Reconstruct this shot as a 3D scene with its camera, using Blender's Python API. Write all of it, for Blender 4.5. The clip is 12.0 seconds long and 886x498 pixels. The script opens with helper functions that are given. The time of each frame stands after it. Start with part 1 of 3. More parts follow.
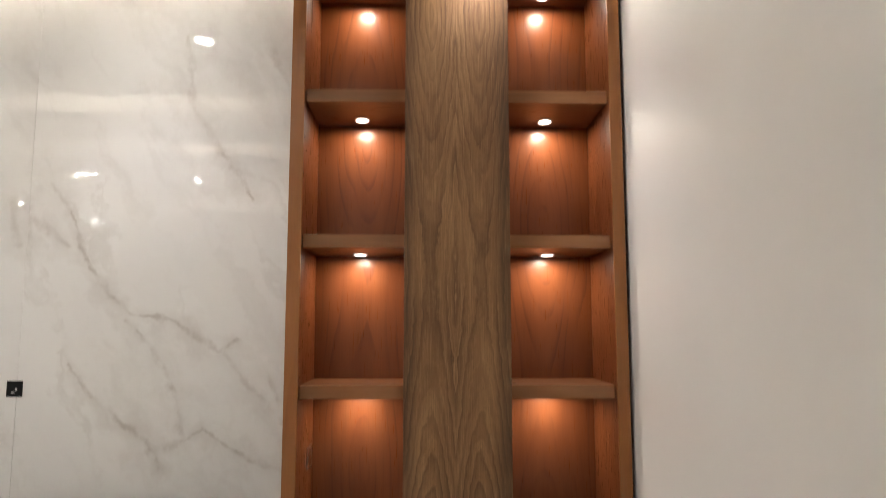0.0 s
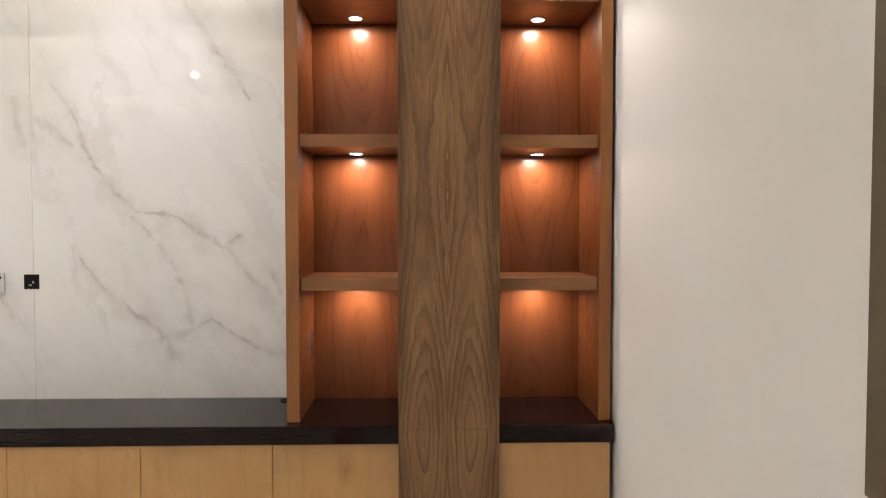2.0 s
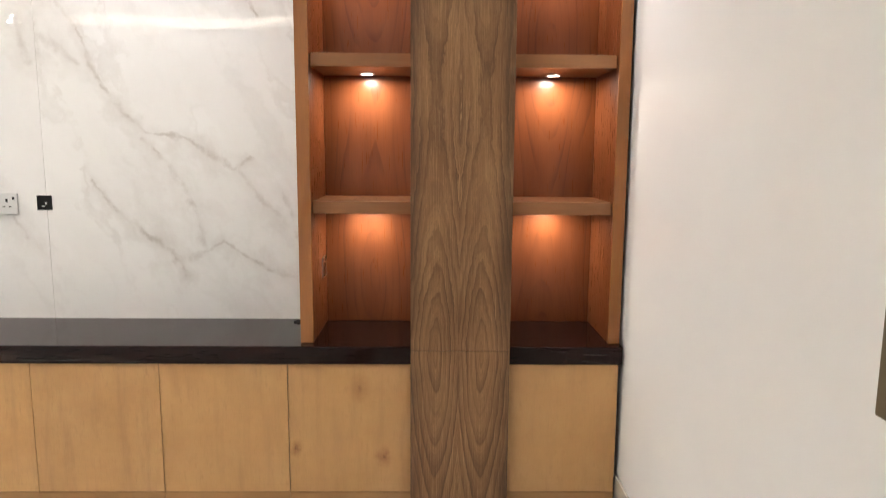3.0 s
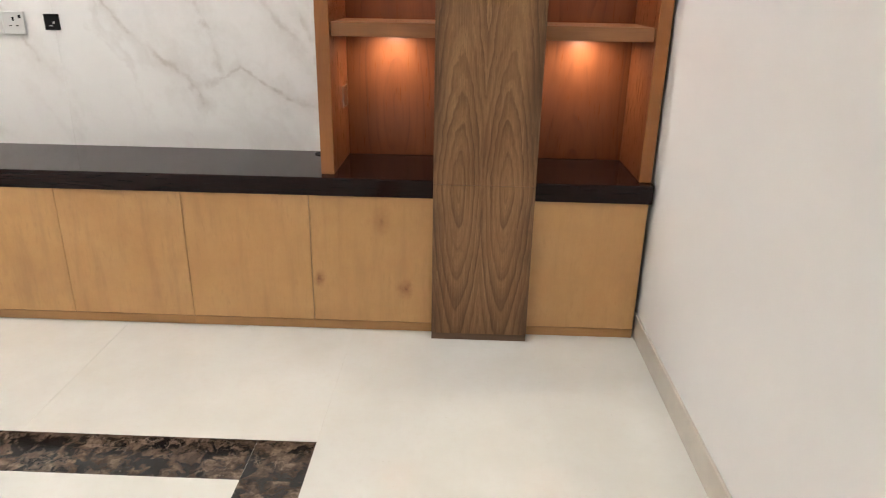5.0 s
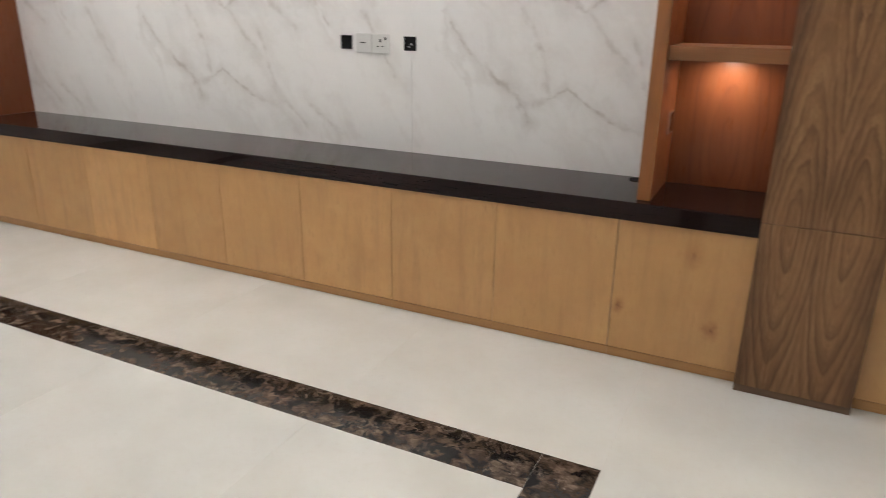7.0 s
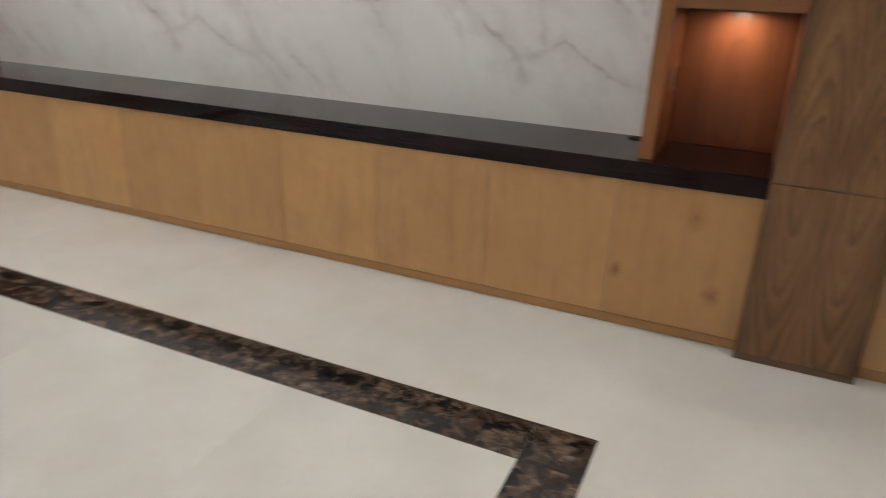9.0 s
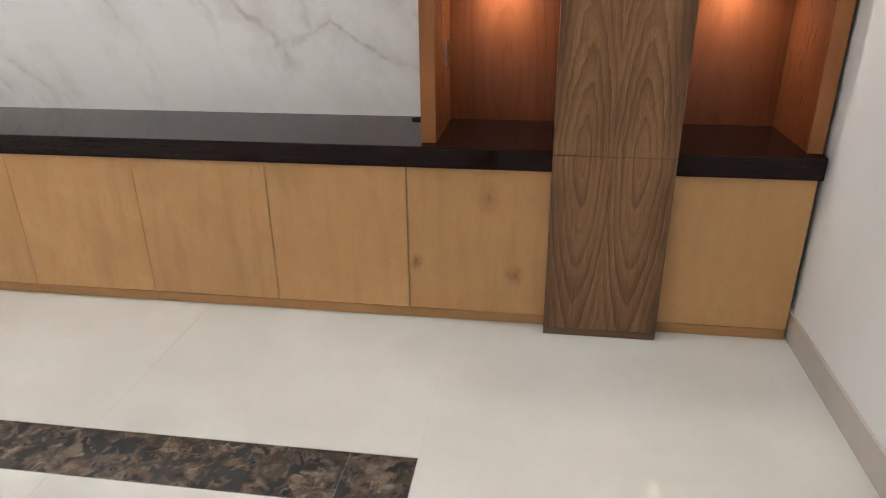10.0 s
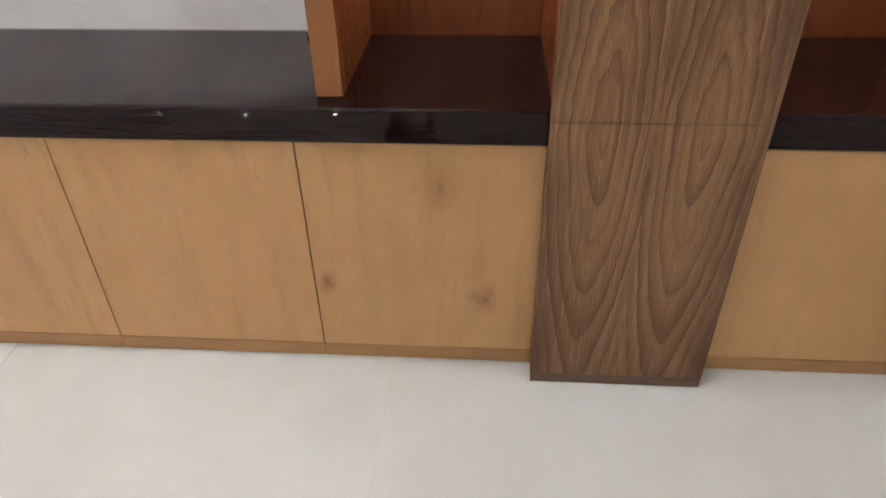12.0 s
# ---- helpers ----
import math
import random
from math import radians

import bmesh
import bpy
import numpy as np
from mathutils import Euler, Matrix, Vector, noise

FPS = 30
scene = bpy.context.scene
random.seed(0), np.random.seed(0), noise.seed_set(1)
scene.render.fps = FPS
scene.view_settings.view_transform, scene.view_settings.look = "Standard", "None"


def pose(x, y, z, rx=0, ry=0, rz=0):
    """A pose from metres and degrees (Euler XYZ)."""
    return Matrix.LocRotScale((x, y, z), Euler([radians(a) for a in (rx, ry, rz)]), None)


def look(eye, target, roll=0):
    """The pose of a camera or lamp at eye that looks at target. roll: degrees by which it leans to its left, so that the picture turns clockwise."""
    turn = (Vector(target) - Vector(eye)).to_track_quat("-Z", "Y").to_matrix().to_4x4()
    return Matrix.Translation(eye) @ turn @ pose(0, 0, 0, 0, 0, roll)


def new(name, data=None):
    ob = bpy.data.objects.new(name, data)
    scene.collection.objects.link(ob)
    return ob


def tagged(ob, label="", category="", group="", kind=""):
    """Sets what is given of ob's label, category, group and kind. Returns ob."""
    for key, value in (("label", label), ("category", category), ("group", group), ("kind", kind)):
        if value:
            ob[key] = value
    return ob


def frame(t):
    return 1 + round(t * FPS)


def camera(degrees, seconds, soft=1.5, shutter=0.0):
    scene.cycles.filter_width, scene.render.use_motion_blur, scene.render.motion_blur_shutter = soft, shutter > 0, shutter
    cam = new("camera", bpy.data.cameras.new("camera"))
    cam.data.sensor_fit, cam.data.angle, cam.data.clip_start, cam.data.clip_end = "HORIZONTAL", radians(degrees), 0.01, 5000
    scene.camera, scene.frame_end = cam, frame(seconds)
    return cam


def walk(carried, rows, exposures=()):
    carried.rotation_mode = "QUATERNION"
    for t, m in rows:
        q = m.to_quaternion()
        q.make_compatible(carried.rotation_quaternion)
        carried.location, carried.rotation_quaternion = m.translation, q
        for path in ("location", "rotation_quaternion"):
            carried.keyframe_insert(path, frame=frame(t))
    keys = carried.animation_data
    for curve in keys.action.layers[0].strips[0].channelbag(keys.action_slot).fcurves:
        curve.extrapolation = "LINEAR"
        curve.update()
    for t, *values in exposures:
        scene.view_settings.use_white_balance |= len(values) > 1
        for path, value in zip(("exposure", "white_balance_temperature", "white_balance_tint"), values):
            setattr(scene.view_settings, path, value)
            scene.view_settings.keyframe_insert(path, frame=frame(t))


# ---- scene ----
cam = camera(66.2, 12.0, soft=0.95, shutter=0.4)
PATH = [
    (0, (0.112, 0.148, 1.326), (0.164, 2.134, 1.552), 0.0),
    (0.5, (0.099, 0.064, 1.347), (0.176, 2.023, 1.743), -0.6),
    (1, (0.113, 0.059, 1.382), (0.142, 2.028, 1.734), -0.5),
    (1.5, (0.126, 0.052, 1.353), (0.13, 2.05, 1.454), -0.9),
    (2, (0.134, 0.043, 1.32), (0.188, 2.041, 1.248), -0.0),
    (2.5, (0.129, 0.049, 1.326), (0.172, 2.042, 1.156), 0.4),
    (3, (0.122, 0.055, 1.304), (0.15, 2.034, 1.021), 0.4),
    (3.5, (0.126, 0.062, 1.28), (0.174, 2.016, 0.852), 1.3),
    (3.7, (0.135, 0.071, 1.268), (0.171, 2.015, 0.801), 1.4),
    (5.3, (0.146, 0.132, 1.236), (0.018, 1.990, 0.503), 0.7),
    (5.5, (0.143, 0.11, 1.25), (-0.086, 1.961, 0.528), 0.5),
    (6, (0.102, 0.089, 1.219), (-0.343, 1.923, 0.556), -0.1),
    (6.5, (0.083, 0.086, 1.227), (-0.569, 1.851, 0.548), 0.6),
    (7, (0.035, 0.106, 1.213), (-0.788, 1.808, 0.559), 0.8),
    (7.2, (0.008, 0.105, 1.222), (-0.868, 1.780, 0.565), 1.5),
    (8.8, (-0.065, 0.175, 1.110), (-0.966, 1.818, 0.405), 1.9),
    (9, (-0.038, 0.199, 1.141), (-0.797, 1.895, 0.4), 2.0),
    (9.5, (-0.029, 0.303, 1.149), (-0.419, 2.105, 0.375), 1.4),
    (10, (0.008, 0.445, 1.152), (-0.264, 2.256, 0.349), -0.6),
    (10.5, (0.073, 0.692, 1.169), (-0.216, 2.471, 0.301), 1.2),
    (11, (0.063, 0.918, 1.143), (-0.127, 2.674, 0.206), 2.2),
    (11.5, (-0.027, 1.16, 1.141), (-0.151, 2.901, 0.164), 0.7),
    (12, (-0.058, 1.372, 1.081), (-0.185, 2.994, -0.083), -1.1),
]
EXPOSURES = [(0.0, 0.60, 6360, 10), (0.5, 0.54, 6350, 10), (1.2, 0.54, 6330, 10), (2.0, 0.84, 6310, 10), (2.5, 1.12, 6300, 10), (3.5, 1.24, 6080, 10), (5.5, 1.14, 6050, 10), (6.5, 0.84, 5970, 10), (7.0, 0.79, 5930, 10), (9.0, 0.47, 5930, 10), (9.5, 0.56, 5930, 10), (10.5, 1.19, 5780, 10), (11.5, 1.40, 5710, 10), (12.0, 1.12, 5680, 10)]
walk(cam, [(t, look(eye, target, roll)) for t, eye, target, roll in PATH], EXPOSURES)

# ---- plan, metres ----
WALL_R, WALL_L = 0.822, -5.317          # white walls at both ends
MARBLE, BACK = 2.850, -5.9              # marble feature wall, wall behind
CEIL, TOP = 2.692, 3.01                  # underside of the soffit, upper ceiling
MID = (WALL_R + WALL_L) / 2             # the feature wall is symmetric about this
DOOR_Y, SLAB_Y, PANEL_Y, POST_Y, SHELF_Y = 2.457, 2.438, 2.400, 2.482, 2.513
SLAB_LO, SLAB_HI = 0.538, 0.605
OUT_L, IN_L, IN_R, OUT_R = -0.363, -0.316, 0.767, 0.810
PAN_L, PAN_R = 0.042, 0.396

# ---- world and lamps ----
world = bpy.data.worlds.new("night")
scene.world = world
world.use_nodes = True
world.node_tree.nodes["Background"].inputs[0].default_value = (0.010, 0.012, 0.018, 1)
world.node_tree.nodes["Background"].inputs[1].default_value = 0.3

SPOT_W, SHELF_W, COVE_W = 25.0, 1.3, 28.0
SPOT_COLOUR, SHELF_COLOUR, COVE_COLOUR = (1.0, 0.968, 0.99), (1.0, 0.89, 0.70), (1.0, 0.88, 0.72)


def spot_lamp(name, x, y, z, watts, colour, cone=100, blend=1.0, size=0.03):
    lamp = bpy.data.lights.new(name, "SPOT")
    lamp.energy, lamp.color = watts, colour
    lamp.spot_size, lamp.spot_blend, lamp.shadow_soft_size = radians(cone), blend, size
    ob = new(name, lamp)
    ob.location = (x, y, z)
    return ob


def disc_lamp(name, x, y, z, watts, colour, size):
    lamp = bpy.data.lights.new(name, "AREA")
    lamp.shape, lamp.size, lamp.energy, lamp.color = "DISK", size, watts, colour
    lamp.spread = radians(178)
    ob = new(name, lamp)
    ob.location = (x, y, z)
    return ob


def strip_lamp(name, x, y, z, length, along, watts, up=180):
    lamp = bpy.data.lights.new(name, "AREA")
    lamp.shape, lamp.size, lamp.size_y = "RECTANGLE", length, 0.02
    lamp.energy, lamp.color = watts, COVE_COLOUR
    ob = new(name, lamp)
    ob.matrix_world = pose(x, y, z, 0, 0, 90 if along == "y" else 0) @ pose(0, 0, 0, up)
    return ob


# ---- materials ----
class Nodes:
    """A small writer of node materials."""

    def __init__(self, name):
        self.mat = bpy.data.materials.new(name)
        self.mat.use_nodes = True
        self.tree = self.mat.node_tree
        self.bsdf = self.tree.nodes["Principled BSDF"]
        self.coord = self.tree.nodes.new("ShaderNodeTexCoord").outputs["Object"]

    def link(self, a, b):
        if isinstance(a, (int, float)):
            b.default_value = a
        elif isinstance(a, tuple):
            b.default_value = a if len(a) == len(b.default_value) else (*a, 1)[:len(b.default_value)]
        else:
            self.tree.links.new(a, b)

    def math(self, op, a, b=0.0, clamp=False):
        n = self.tree.nodes.new("ShaderNodeMath")
        n.operation, n.use_clamp = op, clamp
        self.link(a, n.inputs[0]), self.link(b, n.inputs[1])
        return n.outputs[0]

    def vec(self, op, a, b=(0, 0, 0), scale=None):
        n = self.tree.nodes.new("ShaderNodeVectorMath")
        n.operation = op
        self.link(a, n.inputs[0]), self.link(b, n.inputs[1])
        if scale is not None:
            self.link(scale, n.inputs["Scale"])
        return n.outputs["Value"] if op in ("DOT_PRODUCT", "LENGTH", "DISTANCE") else n.outputs["Vector"]

    def xyz(self, v):
        n = self.tree.nodes.new("ShaderNodeSeparateXYZ")
        self.link(v, n.inputs[0])
        return n.outputs

    def join(self, x, y, z):
        n = self.tree.nodes.new("ShaderNodeCombineXYZ")
        for a, i in zip((x, y, z), n.inputs):
            self.link(a, i)
        return n.outputs[0]

    def noise(self, v, scale, detail=3.0, rough=0.5, distortion=0.0, colour=False):
        n = self.tree.nodes.new("ShaderNodeTexNoise")
        self.link(v, n.inputs["Vector"])
        n.inputs["Scale"].default_value, n.inputs["Detail"].default_value = scale, detail
        n.inputs["Roughness"].default_value, n.inputs["Distortion"].default_value = rough, distortion
        return n.outputs["Color" if colour else "Fac"]

    def ramp(self, fac, stops):
        n = self.tree.nodes.new("ShaderNodeValToRGB")
        while len(n.color_ramp.elements) < len(stops):
            n.color_ramp.elements.new(0.5)
        for e, (p, c) in zip(n.color_ramp.elements, stops):
            e.position, e.color = p, (*((c, c, c) if isinstance(c, (int, float)) else c), 1)
        self.link(fac, n.inputs[0])
        return n.outputs[0]

    def span(self, v, a, b, c=0.0, d=1.0, smooth=True):
        n = self.tree.nodes.new("ShaderNodeMapRange")
        n.interpolation_type = "SMOOTHSTEP" if smooth else "LINEAR"
        for i, x in enumerate((v, a, b, c, d)):
            self.link(x, n.inputs[i])
        return n.outputs[0]

    def mix(self, fac, a, b, kind="MIX"):
        n = self.tree.nodes.new("ShaderNodeMix")
        n.data_type, n.blend_type = "RGBA", kind
        self.link(fac, n.inputs[0]), self.link(a, n.inputs[6]), self.link(b, n.inputs[7])
        return n.outputs[2]

    def chance(self):
        return self.tree.nodes.new("ShaderNodeObjectInfo").outputs["Random"]

    def done(self, colour, rough, bump=None, strength=0.2, distance=0.001, metal=0.0, ior=1.5, coat=0.0, coat_rough=0.05):
        self.link(colour, self.bsdf.inputs["Base Color"])
        self.link(rough, self.bsdf.inputs["Roughness"])
        self.link(metal, self.bsdf.inputs["Metallic"])
        self.link(ior, self.bsdf.inputs["IOR"])
        self.link(coat, self.bsdf.inputs["Coat Weight"])
        self.link(coat_rough, self.bsdf.inputs["Coat Roughness"])
        if bump is not None:
            n = self.tree.nodes.new("ShaderNodeBump")
            n.inputs["Strength"].default_value, n.inputs["Distance"].default_value = strength, distance
            self.link(bump, n.inputs["Height"])
            self.tree.links.new(n.outputs[0], self.bsdf.inputs["Normal"])
        return self.mat


def plain(name, colour, rough, metal=0.0, grain=0.04, scale=40.0):
    """A plain coat or plastic with faint mottling."""
    m = Nodes(name)
    v = m.noise(m.coord, scale, 4)
    dark = tuple(c * (1 - grain) for c in colour)
    light = tuple(min(1, c * (1 + grain)) for c in colour)
    return m.done(m.ramp(v, [(0.3, dark), (0.7, light)]), rough, v, 0.1, 0.0005, metal)


def paint_material():
    """Rolled wall paint with a faint sheen, trowel unevenness and scuffs."""
    m = Nodes("wall_paint")
    fine, broad = m.noise(m.coord, 260, 3), m.noise(m.coord, 1.3, 4)
    colour = m.ramp(broad, [(0.3, (0.79, 0.785, 0.785)), (0.7, (0.84, 0.836, 0.836))])
    height = m.math("ADD", m.math("MULTIPLY", fine, 0.12), m.math("MULTIPLY", m.noise(m.coord, 3.0, 2), 1.5))
    return m.done(colour, m.span(broad, 0.3, 0.7, 0.46, 0.54), height, 0.25, 0.0008)


def ceiling_material():
    m = Nodes("ceiling_paint")
    broad = m.noise(m.coord, 1.7, 4)
    colour = m.ramp(broad, [(0.3, (0.75, 0.74, 0.725)), (0.7, (0.80, 0.79, 0.775))])
    return m.done(colour, 0.7, m.noise(m.coord, 200, 3), 0.1, 0.0005)


# veins of one printed slab: ends in slab metres (across, up from its foot)
BOLD = [
    (0.168, 1.173, 0.217, 1.028), (0.217, 1.028, 0.321, 0.849), (0.321, 0.849, 0.419, 0.776), (0.419, 0.776, 0.566, 0.750),
    (0.566, 0.750, 0.770, 0.628), (0.770, 0.628, 0.845, 0.667), (0.403, 0.752, 0.468, 0.687), (0.189, 0.568, 0.302, 0.438),
    (0.302, 0.438, 0.497, 0.275), (0.497, 0.275, 0.562, 0.186), (0.573, 0.533, 0.605, 0.459), (0.636, 0.282, 0.711, 0.332),
    (0.711, 0.332, 0.924, 0.198), (0.753, 1.413, 0.883, 1.226),
]
FAINT = [
    (1.746, 1.222, 1.794, 1.045), (0.000, 1.190, 0.010, 0.997), (0.000, 1.158, 0.167, 1.036), (0.468, 0.679, 0.573, 0.540),
    (0.605, 0.459, 0.645, 0.298), (0.497, 0.235, 0.636, 0.282), (0.924, 0.198, 1.039, 0.180), (0.779, 0.619, 0.974, 0.391),
    (0.630, 1.607, 0.753, 1.413), (0.591, 1.907, 0.630, 1.607), (0.079, 1.281, 0.168, 1.173), (0.946, 1.830, 1.084, 1.560),
    (1.063, 0.252, 1.227, 0.077), (1.258, 0.182, 1.431, 0.052), (1.073, 0.647, 1.196, 0.534), (1.301, 0.666, 1.383, 0.556),
    (0.959, 0.530, 1.051, 0.273), (1.576, 0.616, 1.731, 0.343),
]
VEINS = [(*v, 0.018, 0.50) for v in BOLD] + [(*v, 0.026, 0.32) for v in FAINT]


def marble_material():
    """White porcelain slab printed as marble: warm grey veins running down across it, under a mirror-like, slightly wavy glaze."""
    m = Nodes("white_marble_slab")
    p = m.xyz(m.coord)
    flat = m.join(p[0], 0.0, p[2])
    wob = m.vec("SUBTRACT", m.noise(flat, 5.5, 5, 0.6, colour=True), (0.5, 0.5, 0.5))
    fine = m.vec("SUBTRACT", m.noise(flat, 26, 3, 0.6, colour=True), (0.5, 0.5, 0.5))
    q = m.vec("ADD", m.vec("ADD", flat, m.vec("SCALE", wob, scale=0.055)), m.vec("SCALE", fine, scale=0.024))
    q = m.vec("MULTIPLY", q, (1, 0, 1))
    swell = m.span(m.noise(flat, 8, 3, 0.6), 0.32, 0.68, 2.1, 0.55)
    ink, halo = None, None
    for x0, z0, x1, z1, wide, deep in VEINS:
        a, d = Vector((x0, 0, z0)), Vector((x1 - x0, 0, z1 - z0))
        rel = m.vec("SUBTRACT", q, tuple(a))
        t = m.math("MULTIPLY", m.vec("DOT_PRODUCT", rel, tuple(d)), 1 / d.length_squared, True)
        gap = m.math("MULTIPLY", m.vec("DISTANCE", rel, m.vec("SCALE", tuple(d), scale=t)), swell)
        line = m.span(gap, 0.0, wide, deep, 0.0)
        soft = m.span(gap, 0.0, wide * 5.0, deep * 0.62, 0.0)
        ink = line if ink is None else m.math("MAXIMUM", ink, line)
        halo = soft if halo is None else m.math("MAXIMUM", halo, soft)
    broken = m.span(m.noise(flat, 11, 4, 0.65), 0.36, 0.64, 0.10, 1.0)
    ink = m.math("MULTIPLY", ink, broken)
    # faint diagonal clouds and hair veins
    slant = m.vec("ADD", m.join(m.math("ADD", m.math("MULTIPLY", p[0], 2.2), m.math("MULTIPLY", p[2], 1.5)), 0.0,
                                m.math("ADD", m.math("MULTIPLY", p[2], 0.45), m.math("MULTIPLY", p[0], -0.6))), m.vec("SCALE", wob, scale=0.5))
    cloud = m.noise(slant, 1.4, 5, 0.55)
    hair = m.math("ABSOLUTE", m.math("SUBTRACT", m.noise(slant, 1.9, 3, 0.5), 0.5))
    hair = m.math("MULTIPLY", m.span(hair, 0.0, 0.05, 0.16, 0.0), m.span(cloud, 0.5, 0.68))
    ground = m.ramp(cloud, [(0.30, (0.735, 0.716, 0.706)), (0.47, (0.845, 0.836, 0.832)), (0.70, (0.875, 0.870, 0.868))])
    colour = m.mix(m.math("MULTIPLY", halo, m.span(m.noise(slant, 4.5, 4, 0.6), 0.34, 0.62, 0.25, 1.0)), ground, (0.52, 0.475, 0.445))
    colour = m.mix(m.math("MAXIMUM", ink, hair), colour, (0.36, 0.305, 0.27))
    wave = m.noise(m.vec("MULTIPLY", flat, (1.7, 1.0, 0.75)), 4.5, 2, 0.42)
    return m.done(colour, 0.008, wave, 1.0, 0.0030, ior=1.52)


def walnut_material():
    """Book-matched walnut veneer: two mirrored leaves with long cathedrals, eyes at top and at the seam, straight grain between."""
    m = Nodes("walnut_veneer")
    p = m.xyz(m.coord)                                  # origin on the floor under the panel's middle
    x = m.math("ADD", p[0], 0.006)
    side = m.math("ABSOLUTE", x)
    bend = m.noise(m.join(side, 0.0, m.math("MULTIPLY", p[2], 0.35)), 8, 4, 0.6)
    bend2 = m.noise(m.join(x, 0.0, m.math("MULTIPLY", p[2], 0.45)), 26, 4, 0.65)
    u = m.math("SUBTRACT", side, 0.082)
    u = m.math("ADD", u, m.math("MULTIPLY", m.math("SUBTRACT", bend, 0.5), 0.034))
    h = m.math("MULTIPLY", m.math("SINE", m.math("MULTIPLY", m.math("SUBTRACT", p[2], 0.585), math.pi / 1.815)), 0.102)
    h = m.math("ADD", h, m.math("MULTIPLY", m.math("SUBTRACT", bend2, 0.5), 0.009))
    r = m.math("POWER", m.math("ADD", m.math("POWER", m.math("ABSOLUTE", u), 1.7), m.math("POWER", m.math("ABSOLUTE", h), 1.7)), 1 / 1.7)
    ring = m.math("ADD", m.math("MULTIPLY", r, 62.0), m.math("MULTIPLY", bend2, 0.8))
    saw = m.math("FRACT", ring)
    late = m.math("MULTIPLY", m.math("POWER", saw, 1.9), m.span(saw, 0.86, 1.0, 1.0, 0.0))
    which = m.noise(m.join(m.math("FLOOR", ring), 0.0, m.math("MULTIPLY", p[2], 0.6)), 3.7, 1)
    late = m.math("MULTIPLY", late, m.span(which, 0.3, 0.7, 0.25, 1.0))
    lines = m.noise(m.join(m.math("MULTIPLY", ring, 4.0), 0.0, m.math("MULTIPLY", p[2], 1.5)), 1.6, 4, 0.7)
    streak = m.noise(m.join(x, p[1], m.math("MULTIPLY", p[2], 0.02)), 300, 4, 0.7)
    pore = m.noise(m.join(x, p[1], m.math("MULTIPLY", p[2], 0.045)), 700, 2, 0.5)
    tone = m.noise(m.join(x, 0.0, m.math("MULTIPLY", p[2], 0.35)), 6.0, 3, 0.5)
    base = m.ramp(tone, [(0.30, (0.186, 0.094, 0.042)), (0.55, (0.268, 0.145, 0.064)), (0.75, (0.348, 0.198, 0.088))])
    centre = m.span(side, 0.0, 0.06, 0.35, 0.0)
    base = m.mix(m.math("ADD", m.span(streak, 0.45, 0.70, 0.0, 0.52), m.math("MULTIPLY", m.span(lines, 0.45, 0.75), centre)), base, (0.468, 0.271, 0.132))
    base = m.mix(m.span(lines, 0.32, 0.60, 0.28, 0.0), base, (0.115, 0.059, 0.029))
    colour = m.mix(m.math("MULTIPLY", late, 0.86), base, (0.062, 0.030, 0.018))
    heart = m.math("MULTIPLY", m.span(side, 0.115, 0.175), m.span(bend, 0.35, 0.65, 0.2, 0.7))
    colour = m.mix(heart, colour, (0.062, 0.031, 0.020))
    colour = m.mix(m.span(pore, 0.56, 0.72, 0.0, 0.4), colour, (0.06, 0.034, 0.02))
    height = m.math("SUBTRACT", m.math("MULTIPLY", streak, 0.5), m.math("MULTIPLY", pore, 0.6))
    return m.done(colour, m.span(streak, 0.3, 0.7, 0.36, 0.48), height, 0.25, 0.0006, ior=1.34)


def stained_material(name, dark, mid, light, axis, rough=0.33, rings=26.0, contrast=0.6):
    """Stained hardwood with fine grain along one axis and soft, wide cathedrals."""
    m = Nodes(name)
    shift = m.math("MULTIPLY", m.chance(), 7.0)
    p = list(m.xyz(m.coord))
    squeeze = [1.0, 1.0, 1.0]
    squeeze[axis] = 0.07
    q = m.join(*[m.math("ADD", m.math("MULTIPLY", a, s), shift) for a, s in zip(p, squeeze)])
    broad = m.noise(q, 4.0, 4, 0.5)
    band = m.math("FRACT", m.math("MULTIPLY", m.noise(q, 2.6, 2, 0.4), rings))
    band = m.math("MULTIPLY", m.span(band, 0.62, 0.93), m.span(band, 0.93, 1.0, 1.0, 0.0))
    streak = m.noise(q, 120, 4, 0.65)
    pore = m.noise(q, 420, 2, 0.5)
    colour = m.ramp(broad, [(0.15, dark), (0.5, mid), (0.9, light)])
    colour = m.mix(m.span(streak, 0.35, 0.75, 0.0, 0.30), colour, dark)
    colour = m.mix(m.math("MULTIPLY", band, contrast * 0.6), colour, tuple(c * 0.55 for c in dark))
    colour = m.mix(m.span(pore, 0.55, 0.75, 0.0, 0.12), colour, tuple(c * 0.5 for c in dark))
    return m.done(colour, m.span(streak, 0.3, 0.7, rough - 0.05, rough + 0.06), streak, 0.04, 0.0003, ior=1.42)


